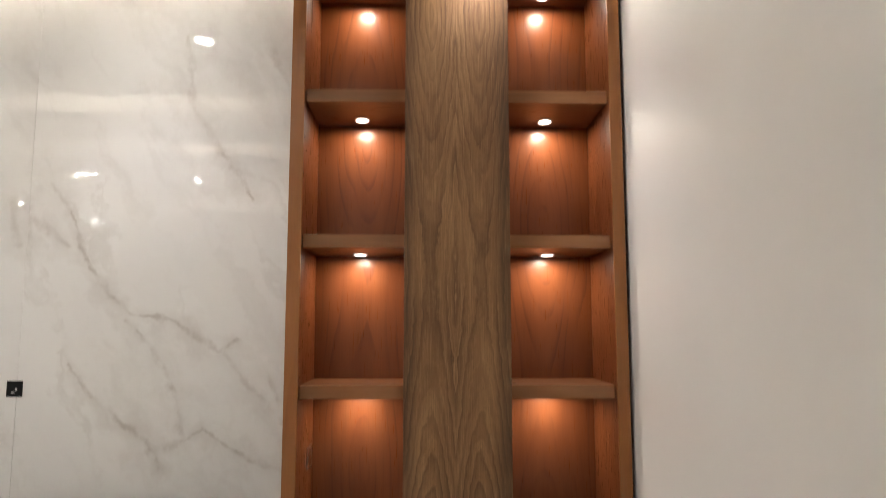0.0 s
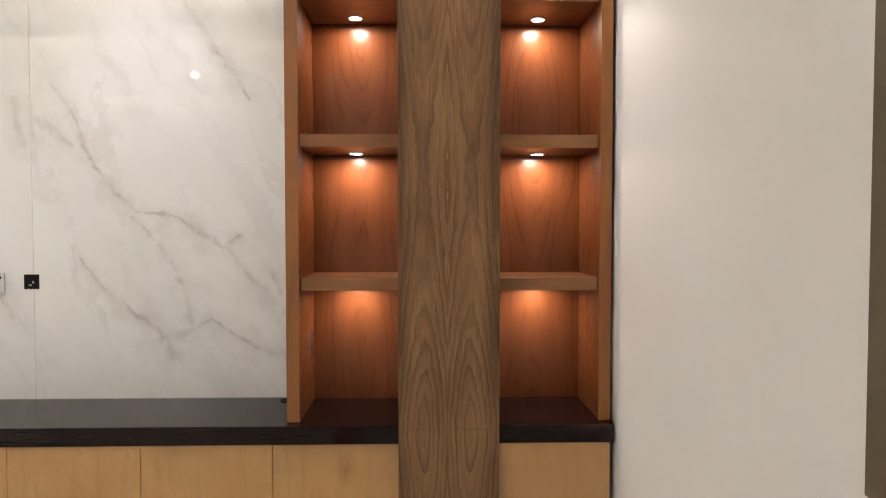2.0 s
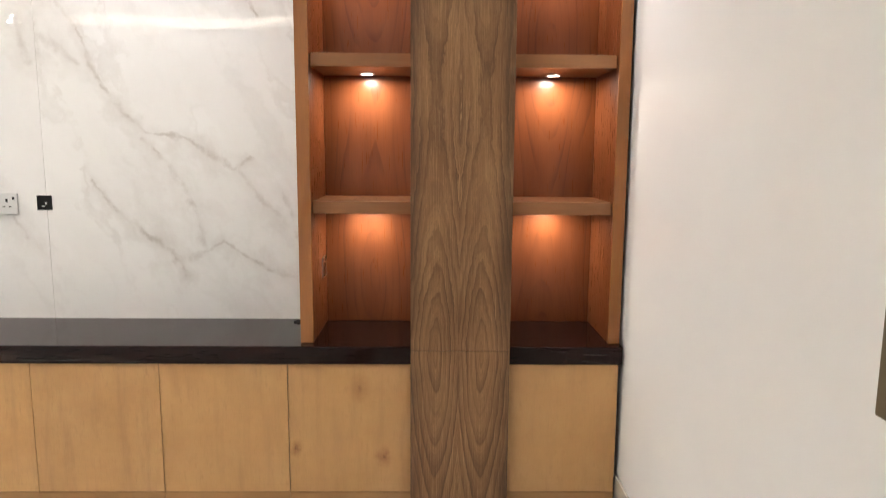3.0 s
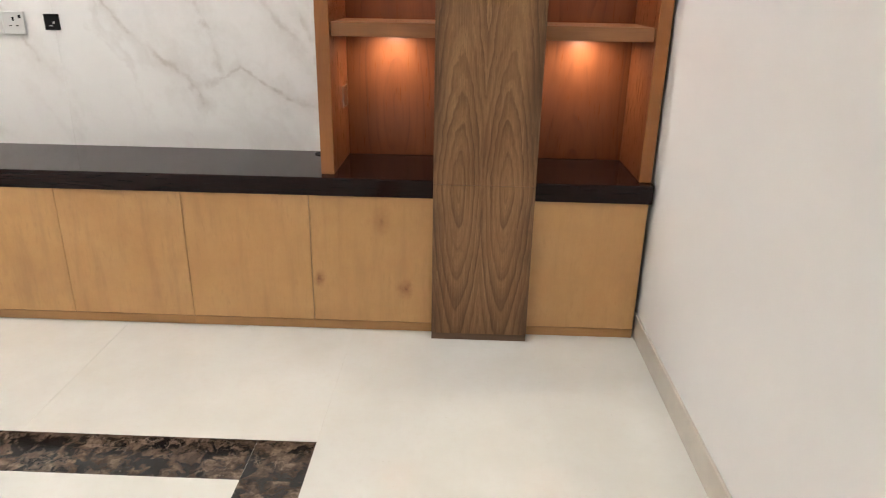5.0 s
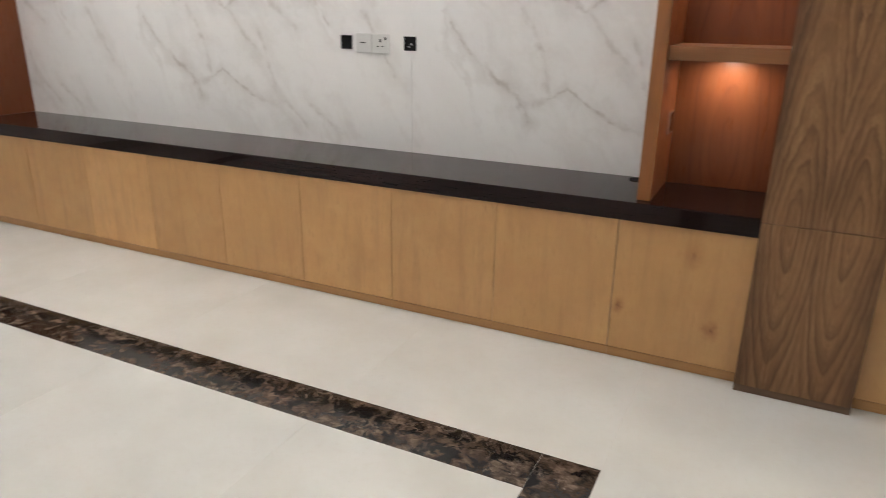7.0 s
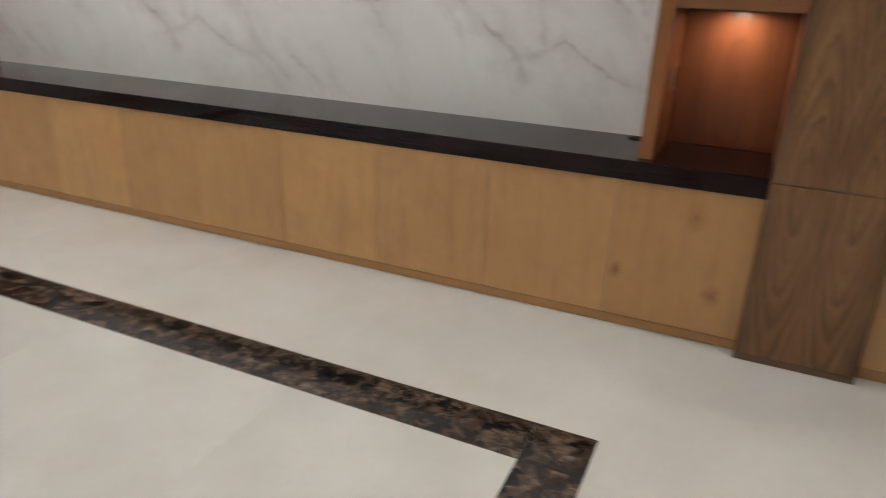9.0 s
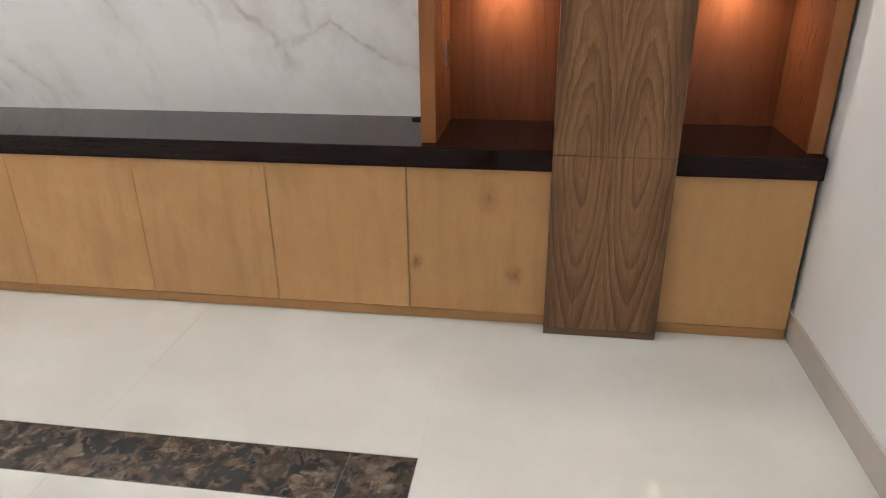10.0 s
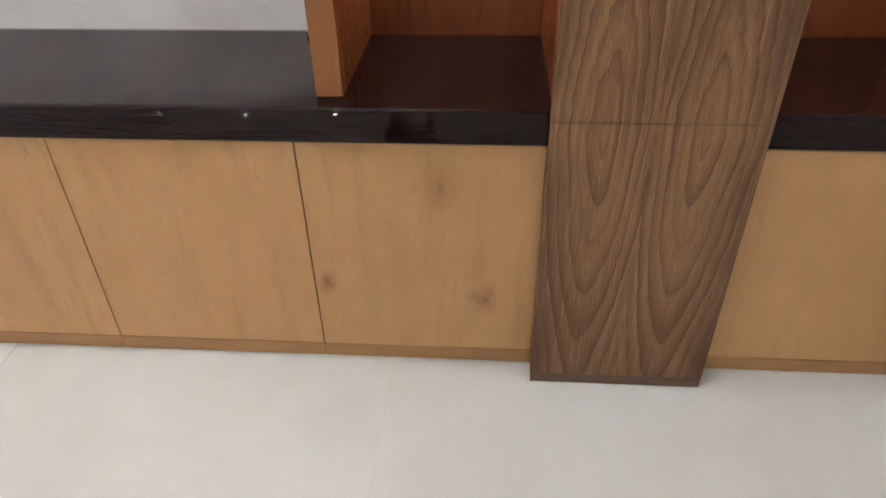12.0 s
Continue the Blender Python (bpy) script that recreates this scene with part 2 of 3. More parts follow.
def cathedral_material():
    """Cherry-stained veneer of the back panel: one flame figure in each bay, thin dark growth lines on a smooth ground."""
    m = Nodes("cherry_stain_flame")
    p = m.xyz(m.coord)
    u = m.math("SUBTRACT", m.math("ABSOLUTE", p[0]), 0.352)
    tall = m.join(p[0], 0.0, m.math("MULTIPLY", p[2], 0.12))
    bend = m.math("SUBTRACT", m.noise(tall, 7.0, 3, 0.5), 0.5)
    u = m.math("ADD", u, m.math("MULTIPLY", bend, 0.07))
    h = m.math("MULTIPLY", m.math("SINE", m.math("ADD", m.math("MULTIPLY", p[2], 2.45), m.math("MULTIPLY", p[0], 1.3))), 0.115)
    r = m.math("SQRT", m.math("ADD", m.math("MULTIPLY", u, u), m.math("MULTIPLY", h, h)))
    ring = m.math("FRACT", m.math("ADD", m.math("MULTIPLY", r, 34.0), m.math("MULTIPLY", bend, 1.5)))
    line = m.math("MULTIPLY", m.span(ring, 0.60, 0.93), m.span(ring, 0.93, 1.0, 1.0, 0.0))
    line = m.math("MULTIPLY", line, m.span(m.noise(tall, 16, 2, 0.5), 0.38, 0.62, 0.08, 0.50))
    broad, streak = m.noise(tall, 9.0, 4, 0.5), m.noise(m.join(p[0], 0.0, m.math("MULTIPLY", p[2], 0.04)), 170, 3, 0.6)
    colour = m.ramp(broad, [(0.2, (0.115, 0.032, 0.009)), (0.5, (0.165, 0.046, 0.014)), (0.85, (0.215, 0.068, 0.022))])
    colour = m.mix(m.span(streak, 0.4, 0.75, 0.0, 0.22), colour, (0.085, 0.024, 0.009))
    colour = m.mix(line, colour, (0.078, 0.020, 0.008))
    return m.done(colour, m.span(streak, 0.3, 0.7, 0.27, 0.35), streak, 0.03, 0.0003, ior=1.38, coat=0.14, coat_rough=0.2)


def birch_material():
    """Pale lacquered ply: blotchy honey tone, faint upright figure, small brown knots."""
    m = Nodes("honey_birch_ply")
    shift = m.math("MULTIPLY", m.chance(), 13.0)
    p = m.xyz(m.coord)
    flat = m.join(m.math("ADD", p[0], shift), 0.0, p[2])
    tall = m.join(m.math("ADD", p[0], shift), 0.0, m.math("MULTIPLY", p[2], 0.12))
    blotch, figure, fine = m.noise(flat, 6.5, 6, 0.62), m.noise(tall, 22, 4, 0.6), m.noise(tall, 240, 3, 0.6)
    colour = m.ramp(blotch, [(0.25, (0.540, 0.298, 0.116)), (0.5, (0.610, 0.352, 0.143)), (0.75, (0.655, 0.396, 0.172))])
    colour = m.mix(m.span(figure, 0.45, 0.75, 0.0, 0.45), colour, (0.39, 0.225, 0.095))
    colour = m.mix(m.span(fine, 0.5, 0.8, 0.0, 0.25), colour, (0.36, 0.19, 0.07))
    fleck = m.noise(m.join(m.math("ADD", p[0], shift), 0.0, m.math("MULTIPLY", p[2], 0.28)), 60, 4, 0.6)
    colour = m.mix(m.math("MULTIPLY", m.span(fleck, 0.52, 0.72), m.span(blotch, 0.40, 0.62, 0.08, 0.50)), colour, (0.43, 0.235, 0.092))
    tint = m.math("ADD", 0.93, m.math("MULTIPLY", m.chance(), 0.12))
    colour = m.mix(1.0, colour, m.join(tint, tint, tint), "MULTIPLY")
    colour = m.mix(m.math("MULTIPLY", m.math("FRACT", m.math("MULTIPLY", m.chance(), 7.3)), 0.45), colour, (0.47, 0.262, 0.095))
    return m, flat, colour, fine


def birch_plain():
    m, flat, colour, fine = birch_material()
    return m.done(colour, 0.34, fine, 0.08, 0.0004)


def birch_knotted():
    """The same ply with three knots, in door metres from its lower corner."""
    m, flat, colour, fine = birch_material()
    p = m.xyz(m.coord)
    here = m.join(p[0], 0.0, p[2])
    wob = m.vec("SCALE", m.vec("SUBTRACT", m.noise(here, 30, 3, 0.6, colour=True), (0.5, 0.5, 0.5)), scale=0.05)
    here = m.vec("MULTIPLY", m.vec("ADD", here, wob), (1, 0, 0.75))
    for x, z, size, deep in ((0.026, 0.207, 0.034, 0.72), (0.352, 0.176, 0.040, 0.68), (0.262, 0.440, 0.055, 0.42)):
        gap = m.vec("DISTANCE", here, (x, 0, z * 0.75))
        colour = m.mix(m.span(gap, 0.0, size, deep, 0.0), colour, (0.29, 0.115, 0.034))
        colour = m.mix(m.span(gap, 0.0, size * 0.3, deep * 0.8, 0.0), colour, (0.15, 0.055, 0.018))
    return m.done(colour, 0.34, fine, 0.08, 0.0004)


def slab_material():
    """Near-black brown stained and lacquered top with a faint grain along its length."""
    m = Nodes("espresso_lacquer")
    p = m.xyz(m.coord)
    q = m.join(m.math("MULTIPLY", p[0], 0.05), p[1], p[2])
    grain, broad = m.noise(q, 160, 4, 0.65), m.noise(m.coord, 2.5, 3)
    colour = m.ramp(grain, [(0.35, (0.010, 0.0042, 0.0036)), (0.62, (0.015, 0.0060, 0.0050)), (0.8, (0.026, 0.011, 0.0090))])
    height = m.math("ADD", m.math("MULTIPLY", grain, 0.003), m.math("ADD", m.noise(m.coord, 4, 2), m.math("MULTIPLY", m.noise(m.coord, 26, 2), 0.03)))
    return m.done(colour, m.span(broad, 0.3, 0.7, 0.012, 0.028), height, 0.4, 0.0016, ior=1.31)


def tile_material():
    """Cream polished floor tile with soft clouds and specks."""
    m = Nodes("cream_floor_tile")
    shift = m.math("MULTIPLY", m.chance(), 19.0)
    q = m.vec("ADD", m.coord, m.join(shift, shift, 0.0))
    cloud, fine = m.noise(q, 2.6, 5, 0.55), m.noise(q, 45, 3, 0.6)
    speck = m.noise(q, 130, 1, 0.5)
    colour = m.ramp(cloud, [(0.3, (0.63, 0.622, 0.570)), (0.5, (0.67, 0.666, 0.620)), (0.72, (0.71, 0.709, 0.670))])
    colour = m.mix(m.span(fine, 0.45, 0.8, 0.0, 0.25), colour, (0.62, 0.585, 0.52))
    colour = m.mix(m.span(speck, 0.76, 0.80, 0.0, 0.4), colour, (0.45, 0.40, 0.33))
    tint = m.math("ADD", 0.97, m.math("MULTIPLY", m.chance(), 0.05))
    colour = m.mix(1.0, colour, m.join(tint, tint, tint), "MULTIPLY")
    return m.done(colour, m.span(cloud, 0.3, 0.7, 0.012, 0.03), m.noise(q, 5, 1), 0.3, 0.00015, ior=1.5)


def emperador_material():
    """Dark brown brecciated marble: angular brown patches, near-black pools, pale broken veins."""
    m = Nodes("dark_brown_marble")
    shift = m.math("MULTIPLY", m.chance(), 11.0)
    q = m.vec("ADD", m.coord, m.join(shift, shift, 0.0))
    warp = m.vec("SCALE", m.vec("SUBTRACT", m.noise(q, 14, 4, 0.65, colour=True), (0.5, 0.5, 0.5)), scale=0.11)
    q = m.vec("ADD", q, warp)
    crack = m.tree.nodes.new("ShaderNodeTexVoronoi")
    crack.feature = "DISTANCE_TO_EDGE"
    crack.inputs["Scale"].default_value = 24
    m.link(q, crack.inputs["Vector"])
    cloud, pool, fleck = m.noise(q, 19, 7, 0.68), m.noise(q, 13, 5, 0.62), m.noise(q, 90, 2, 0.5)
    colour = m.ramp(cloud, [(0.33, (0.009, 0.0065, 0.0055)), (0.46, (0.040, 0.026, 0.018)), (0.56, (0.105, 0.072, 0.050)), (0.72, (0.27, 0.205, 0.152))])
    colour = m.mix(m.span(pool, 0.50, 0.57), colour, (0.007, 0.006, 0.006))
    vein = m.math("MULTIPLY", m.span(crack.outputs["Distance"], 0.0, 0.035, 1.0, 0.0), m.span(m.noise(q, 9, 3), 0.48, 0.66))
    colour = m.mix(m.math("MULTIPLY", vein, 0.65), colour, (0.33, 0.26, 0.20))
    p = m.xyz(q)
    slant = m.join(m.math("ADD", p[0], m.math("MULTIPLY", p[1], -0.9)), m.math("MULTIPLY", m.math("ADD", p[0], p[1]), 0.12), 0.0)
    streak = m.math("MULTIPLY", m.span(m.noise(slant, 70, 3, 0.6), 0.63, 0.72), m.span(m.noise(q, 7, 2), 0.42, 0.60))
    colour = m.mix(m.math("MULTIPLY", streak, 0.7), colour, (0.30, 0.235, 0.18))
    colour = m.mix(m.span(fleck, 0.72, 0.78, 0.0, 0.7), colour, (0.42, 0.36, 0.30))
    return m.done(colour, 0.10, m.noise(q, 20, 2), 0.1, 0.0004, ior=1.55)


def glow_material(name, colour, strength):
    m = Nodes(name)
    m.bsdf.inputs["Emission Color"].default_value = (*colour, 1)
    m.bsdf.inputs["Emission Strength"].default_value = strength
    return m.done(colour, 0.4)


def glass_material():
    m = Nodes("window_glass")
    m.bsdf.inputs["Transmission Weight"].default_value = 1.0
    return m.done((0.9, 0.92, 0.9), 0.01, ior=1.45)


PAINT, CEILING = paint_material(), ceiling_material()
MARBLE_MAT, WALNUT = marble_material(), walnut_material()
CHERRY = stained_material("cherry_stain", (0.125, 0.034, 0.011), (0.172, 0.050, 0.016), (0.220, 0.071, 0.025), 2, 0.31, 9.0, 0.3)
CHERRY_BACK = cathedral_material()
CHERRY_FLAT = stained_material("cherry_stain_shelf", (0.125, 0.046, 0.018), (0.190, 0.076, 0.031), (0.25, 0.108, 0.046), 0, 0.32, 16.0, 0.35)
EDGE = stained_material("golden_edge_lipping", (0.22, 0.080, 0.023), (0.32, 0.126, 0.037), (0.38, 0.165, 0.054), 2, 0.34, 10.0, 0.3)
EDGE_FLAT = stained_material("golden_edge_lipping_flat", (0.20, 0.085, 0.034), (0.29, 0.130, 0.052), (0.35, 0.17, 0.07), 0, 0.34, 10.0, 0.3)
PLINTH = stained_material("birch_plinth", (0.33, 0.17, 0.062), (0.42, 0.23, 0.09), (0.48, 0.28, 0.12), 0, 0.36, 8.0, 0.2)
BIRCH, BIRCH_KNOT, ESPRESSO = birch_plain(), birch_knotted(), slab_material()
TILE, EMPERADOR = tile_material(), emperador_material()
SKIRT = plain("grey_beige_skirting_tile", (0.55, 0.51, 0.45), 0.18, 0, 0.06, 8)
GROUT = plain("beige_grout", (0.62, 0.595, 0.54), 0.8, 0, 0.1)
JOINT = plain("grey_slab_joint", (0.42, 0.41, 0.39), 0.7)
OLIVE = plain("olive_window_frame", (0.135, 0.108, 0.066), 0.38, 0, 0.05, 20)
OLIVE_BEAD = plain("olive_glazing_bead", (0.17, 0.14, 0.09), 0.35, 0, 0.05, 20)
WHITE_PLASTIC = plain("white_plastic", (0.68, 0.675, 0.665), 0.28, 0, 0.01)
TRIM_WHITE = plain("white_lamp_trim", (0.80, 0.79, 0.77), 0.4, 0, 0.01)
BLACK = plain("black_void", (0.004, 0.004, 0.004), 0.95)
# near-black coat; on the strip beside the tower it stands for shade
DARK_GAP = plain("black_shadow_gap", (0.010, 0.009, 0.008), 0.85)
BROWN_PLASTIC = plain("brown_socket_plastic", (0.15, 0.055, 0.026), 0.12, 0, 0.03)
STEEL = plain("zinc_screw", (0.55, 0.54, 0.52), 0.3, 1.0)
GLOW_SPOT = glow_material("downlight_glow", (1.0, 0.93, 0.84), 150.0)
GLOW_SHELF = glow_material("shelf_light_glow", (1.0, 0.92, 0.80), 9.0)
GLASS = glass_material()


# ---- building helpers ----
def box(bm, x0, x1, y0, y1, z0, z1, bevel=0.0):
    """Adds a box, with softened edges if bevel is given."""
    made = bmesh.ops.create_cube(bm, size=1.0)["verts"]
    bmesh.ops.transform(bm, matrix=Matrix.Translation(((x0 + x1) / 2, (y0 + y1) / 2, (z0 + z1) / 2)) @ Matrix.Diagonal((x1 - x0, y1 - y0, z1 - z0, 1)), verts=made)
    if bevel:
        edges = list({e for v in made for e in v.link_edges})
        bmesh.ops.bevel(bm, geom=edges, offset=bevel, segments=2, profile=0.6, affect="EDGES", clamp_overlap=True)
    return bm


def block(*a, **k):
    return box(bmesh.new(), *a, **k)


def disc(bm, x, y, z, r0, r1, h, steps=32):
    """A turned ring or plate: outer radius r1, hole r0 (0 for none), from z up to z + h."""
    cuts = ((r0, z), (r1, z), (r1, z + h), (r0, z + h)) if r0 else ((r1, z), (r1, z + h))
    rows = [[bm.verts.new((x + r * math.cos(2 * math.pi * i / steps), y + r * math.sin(2 * math.pi * i / steps), q)) for i in range(steps)] for r, q in cuts]
    pairs = [(0, 1), (1, 2), (2, 3), (3, 0)] if r0 else [(0, 1)]
    for a, b in pairs:
        for i in range(steps):
            j = (i + 1) % steps
            bm.faces.new((rows[a][i], rows[a][j], rows[b][j], rows[b][i]))
    if not r0:
        bm.faces.new(rows[0][::-1]), bm.faces.new(rows[1])
    bmesh.ops.recalc_face_normals(bm, faces=bm.faces)
    return bm


def mesh_of(name, bm, material):
    data = bpy.data.meshes.new(name)
    bm.to_mesh(data)
    bm.free()
    data.materials.append(material)
    return data


def part(name, bm, material, parent, label=""):
    """One mesh object under a thing or a part, in the thing's own metres."""
    ob = new(name, mesh_of(name, bm, material))
    ob.parent = parent
    return tagged(ob, label)


def thing(name, at, label, category, group="", kind=""):
    ob = new(name)
    ob.location, ob.empty_display_size = at, 0.1
    return tagged(ob, label, category, group, kind)


def solid(name, bm, material, label, category="", group="", kind="", at=(0, 0, 0)):
    ob = new(name, mesh_of(name, bm, material))
    ob.location = at
    return tagged(ob, label, category, group, kind)


# ---- walls ----
T = 0.15
WIN_A, WIN_B, WIN_LO, WIN_HI = -0.45, 1.058, 0.903, 2.23
bm = bmesh.new()
box(bm, WALL_R, WALL_R + T, WIN_B, MARBLE + 0.1, -0.1, TOP)
box(bm, WALL_R, WALL_R + T, BACK, WIN_A, -0.1, TOP)
box(bm, WALL_R, WALL_R + T, WIN_A, WIN_B, -0.1, WIN_LO)
box(bm, WALL_R, WALL_R + T, WIN_A, WIN_B, WIN_HI, TOP)
solid("wall_east", bm, PAINT, "white painted wall with a soft sheen and a framed window", "wall", kind="structure")
solid("wall_west", block(WALL_L - T, WALL_L, BACK, MARBLE + 0.1, -0.1, TOP), PAINT, "plain white painted end wall", "wall", kind="structure")
solid("wall_south", block(WALL_L - T, WALL_R + T, BACK - T, BACK, -0.1, TOP), PAINT, "plain white painted wall facing the cabinets", "wall", kind="structure")
marble_wall = solid("wall_north", block(WALL_L, WALL_R, MARBLE + 0.012, MARBLE + 0.1, -0.1, TOP), JOINT,
                    "feature wall clad in glossy white veined marble slabs", "wall", kind="structure")
SLAB_W = 1.822
first = block(0.0006, SLAB_W - 0.0006, 0, 0.012, 0, TOP - SLAB_LO - 0.08)
slab_mesh = mesh_of("marble_slab", first, MARBLE_MAT)
for k in range(3):
    ob = new("marble_slab", slab_mesh)
    ob.parent, ob.location = marble_wall, (-1.458 - k * SLAB_W, MARBLE, SLAB_HI - 0.002)

# ---- ceiling ----
bm = bmesh.new()
SOF = 0.09
EDGE_L, EDGE_R, SLOT = WALL_L + 0.104, WALL_R - 0.104, 2.725
TRAYS = ((1.02, 1.60), (-0.10, 0.50), (-2.70, -1.70))
TX0, TX1 = MID - 2.05, MID + 2.05
rows = [SLOT, *[y for a, b in TRAYS for y in (b, a)], BACK]
for north, south in zip(rows[::2], rows[1::2]):
    box(bm, EDGE_L, EDGE_R, south, north, CEIL, CEIL + SOF)
for a, b in TRAYS:
    box(bm, EDGE_L, TX0, a, b, CEIL, CEIL + SOF)
    box(bm, TX1, EDGE_R, a, b, CEIL, CEIL + SOF)
for a, b in TRAYS:                       # upstands behind the lit lips
    for y in (a - 0.19, b + 0.17):
        box(bm, TX0 - 0.17, TX1 + 0.17, y, y + 0.02, CEIL + SOF, TOP)
    for x in (TX0 - 0.19, TX1 + 0.17):
        box(bm, x, x + 0.02, a - 0.17, b + 0.17, CEIL + SOF, TOP)
box(bm, OUT_L, EDGE_R, SLOT, MARBLE, CEIL, CEIL + SOF)
box(bm, EDGE_L, 2 * MID - OUT_L, SLOT, MARBLE, CEIL, CEIL + SOF)
box(bm, WALL_L - T, WALL_R + T, BACK - T, MARBLE + 0.1, TOP, TOP + 0.1)
solid("ceiling", bm, CEILING, "white plasterboard ceiling with lit cove recesses", "ceiling", kind="structure")

mx0, mx1 = 2 * MID - OUT_L, OUT_L
strip_lamp("cove_light_marble", (mx0 + mx1) / 2, SLOT - 0.04, CEIL + SOF + 0.012, mx1 - mx0 - 0.1, "x", COVE_W * 0.85)
strip_lamp("cove_light_east", EDGE_R - 0.02, -0.75, CEIL + SOF + 0.012, 6.6, "y", COVE_W * 0.36)
for a, b in TRAYS:
    strip_lamp("cove_light_tray", MID, a - 0.08, CEIL + SOF + 0.012, TX1 - TX0, "x", COVE_W * 0.50)
    strip_lamp("cove_light_tray", MID, b + 0.08, CEIL + SOF + 0.012, TX1 - TX0, "x", COVE_W * 0.50)


def downlight(x, y, watts=SPOT_W):
    light = thing("downlight", (x, y, CEIL), "round recessed ceiling downlight with white trim, lit", "downlight", "ceiling downlights")
    part("trim", disc(bmesh.new(), 0, 0, -0.006, 0.036, 0.048, 0.006), TRIM_WHITE, light)
    part("lamp_face", disc(bmesh.new(), 0, 0, -0.004, 0, 0.036, 0.003), GLOW_SPOT, light, "glowing lamp face")
    spot_lamp("downlight_lamp", x, y, CEIL - 0.02, watts, SPOT_COLOUR)


for x in (-0.955, MID, 2 * MID + 0.955):
    downlight(x, 2.40, SPOT_W * 0.46)
for x in (0.300, 2 * MID - 0.300):
    downlight(x, 2.340, SPOT_W * 0.50)
for x, y in ((-1.95, -0.65), (-2.95, -0.57), (-4.28, -1.82), (-4.20, -3.30), (-2.75, -3.45), (-4.50, -4.70), (-3.30, -4.70), (-2.10, -4.70), (-1.00, -4.70)):
    downlight(x, y)

# ---- east window ----
win = thing("window_1", (WALL_R, (WIN_A + WIN_B) / 2, WIN_LO), "olive brown framed window with dark night behind the glass", "window", kind="structure")
half, tall = (WIN_B - WIN_A) / 2, WIN_HI - WIN_LO


def ring_frame(x0, x1, inset, wide, bevel=0.003):
    """Four mitre-less bars of a rectangular frame in the window's plane."""
    bm = bmesh.new()
    a, b, c, d = -half + inset, half - inset, inset, tall - inset
    box(bm, x0, x1, a, a + wide, c, d, bevel)
    box(bm, x0, x1, b - wide, b, c, d, bevel)
    box(bm, x0, x1, a + wide, b - wide, c, c + wide, bevel)
    box(bm, x0, x1, a + wide, b - wide, d - wide, d, bevel)
    return bm


part("window_frame", ring_frame(-0.012, 0.10, 0.0, 0.052), OLIVE, win)
part("sash", ring_frame(0.006, 0.06, 0.052, 0.050), OLIVE_BEAD, win, "olive brown sash set back in the frame")
pane = part("pane", block(0.030, 0.036, -half + 0.102, half - 0.102, 0.102, tall - 0.102), GLASS, win)
pane.visible_shadow = False

# ---- skirting ----
bm = block(WALL_R - 0.010, WALL_R - 0.0005, BACK, DOOR_Y + 0.30, 0.0005, 0.094, 0.0015)
solid("baseboard", bm, SKIRT, "low grey-beige tile skirting along the white wall", "skirting", kind="structure")
bm = block(WALL_L + 0.0005, WALL_L + 0.010, BACK, DOOR_Y + 0.30, 0.0005, 0.094, 0.0015)
solid("baseboard", bm, SKIRT, "low grey-beige tile skirting along the white wall", "skirting", kind="structure")

# ---- worktop ----
worktop = thing("worktop", (MID, MARBLE, SLAB_LO), "long thick glossy near-black brown worktop on low cabinets", "worktop")
reach = 0.812 - MID
part("slab", block(-reach, reach, SLAB_Y + 0.024 - MARBLE, -0.001, 0, SLAB_HI - SLAB_LO), ESPRESSO, worktop)
bm = block(-reach, reach, SLAB_Y - MARBLE, SLAB_Y + 0.024 - MARBLE, 0, SLAB_HI - SLAB_LO)
front = [e for e in bm.edges if all(v.co.y < SLAB_Y + 0.001 - MARBLE for v in e.verts)]
bmesh.ops.bevel(bm, geom=front, offset=0.006, segments=3, profile=0.6, affect="EDGES", clamp_overlap=True)
part("front_edge", bm, ESPRESSO, worktop, "glossy near-black rounded front edge")


# ---- base cabinets ----
def base_cabinet(x0, x1, knots=False):
    unit = thing("base_cabinet", (x0, DOOR_Y, 0), "low cabinet with a flat handleless honey birch door" + (" with knots" if knots else ""),
                 "cabinet", "low cabinets under the worktop")
    w = x1 - x0
    part("body", block(0.0005, w - 0.0005, 0.021, MARBLE - DOOR_Y - 0.01, 0.040, SLAB_LO - 0.0015), DARK_GAP, unit)
    part("door", block(0.0014, w - 0.0014, 0, 0.0195, 0.0385, SLAB_LO - 0.003, 0.0007), BIRCH_KNOT if knots else BIRCH, unit)
    part("plinth", block(0.0003, w - 0.0003, 0.001, 0.018, 0.001, 0.0355, 0.001), PLINTH, unit)
    return unit


gaps = [-0.410 - 0.467 * i for i in range(9)]
base_cabinet(gaps[0], PAN_L + 0.004, True)
for a, b in zip(gaps[1:], gaps):
    base_cabinet(a, b)
base_cabinet(2 * MID - PAN_L - 0.004, gaps[8])
base_cabinet(PAN_R - 0.004, 0.805)
base_cabinet(2 * MID - 0.805, 2 * MID - PAN_R + 0.004)

# ---- display towers ----
SHELVES = (1.080, 1.600, 2.126)         # undersides
THICK, RAIL = 0.045, 2.640


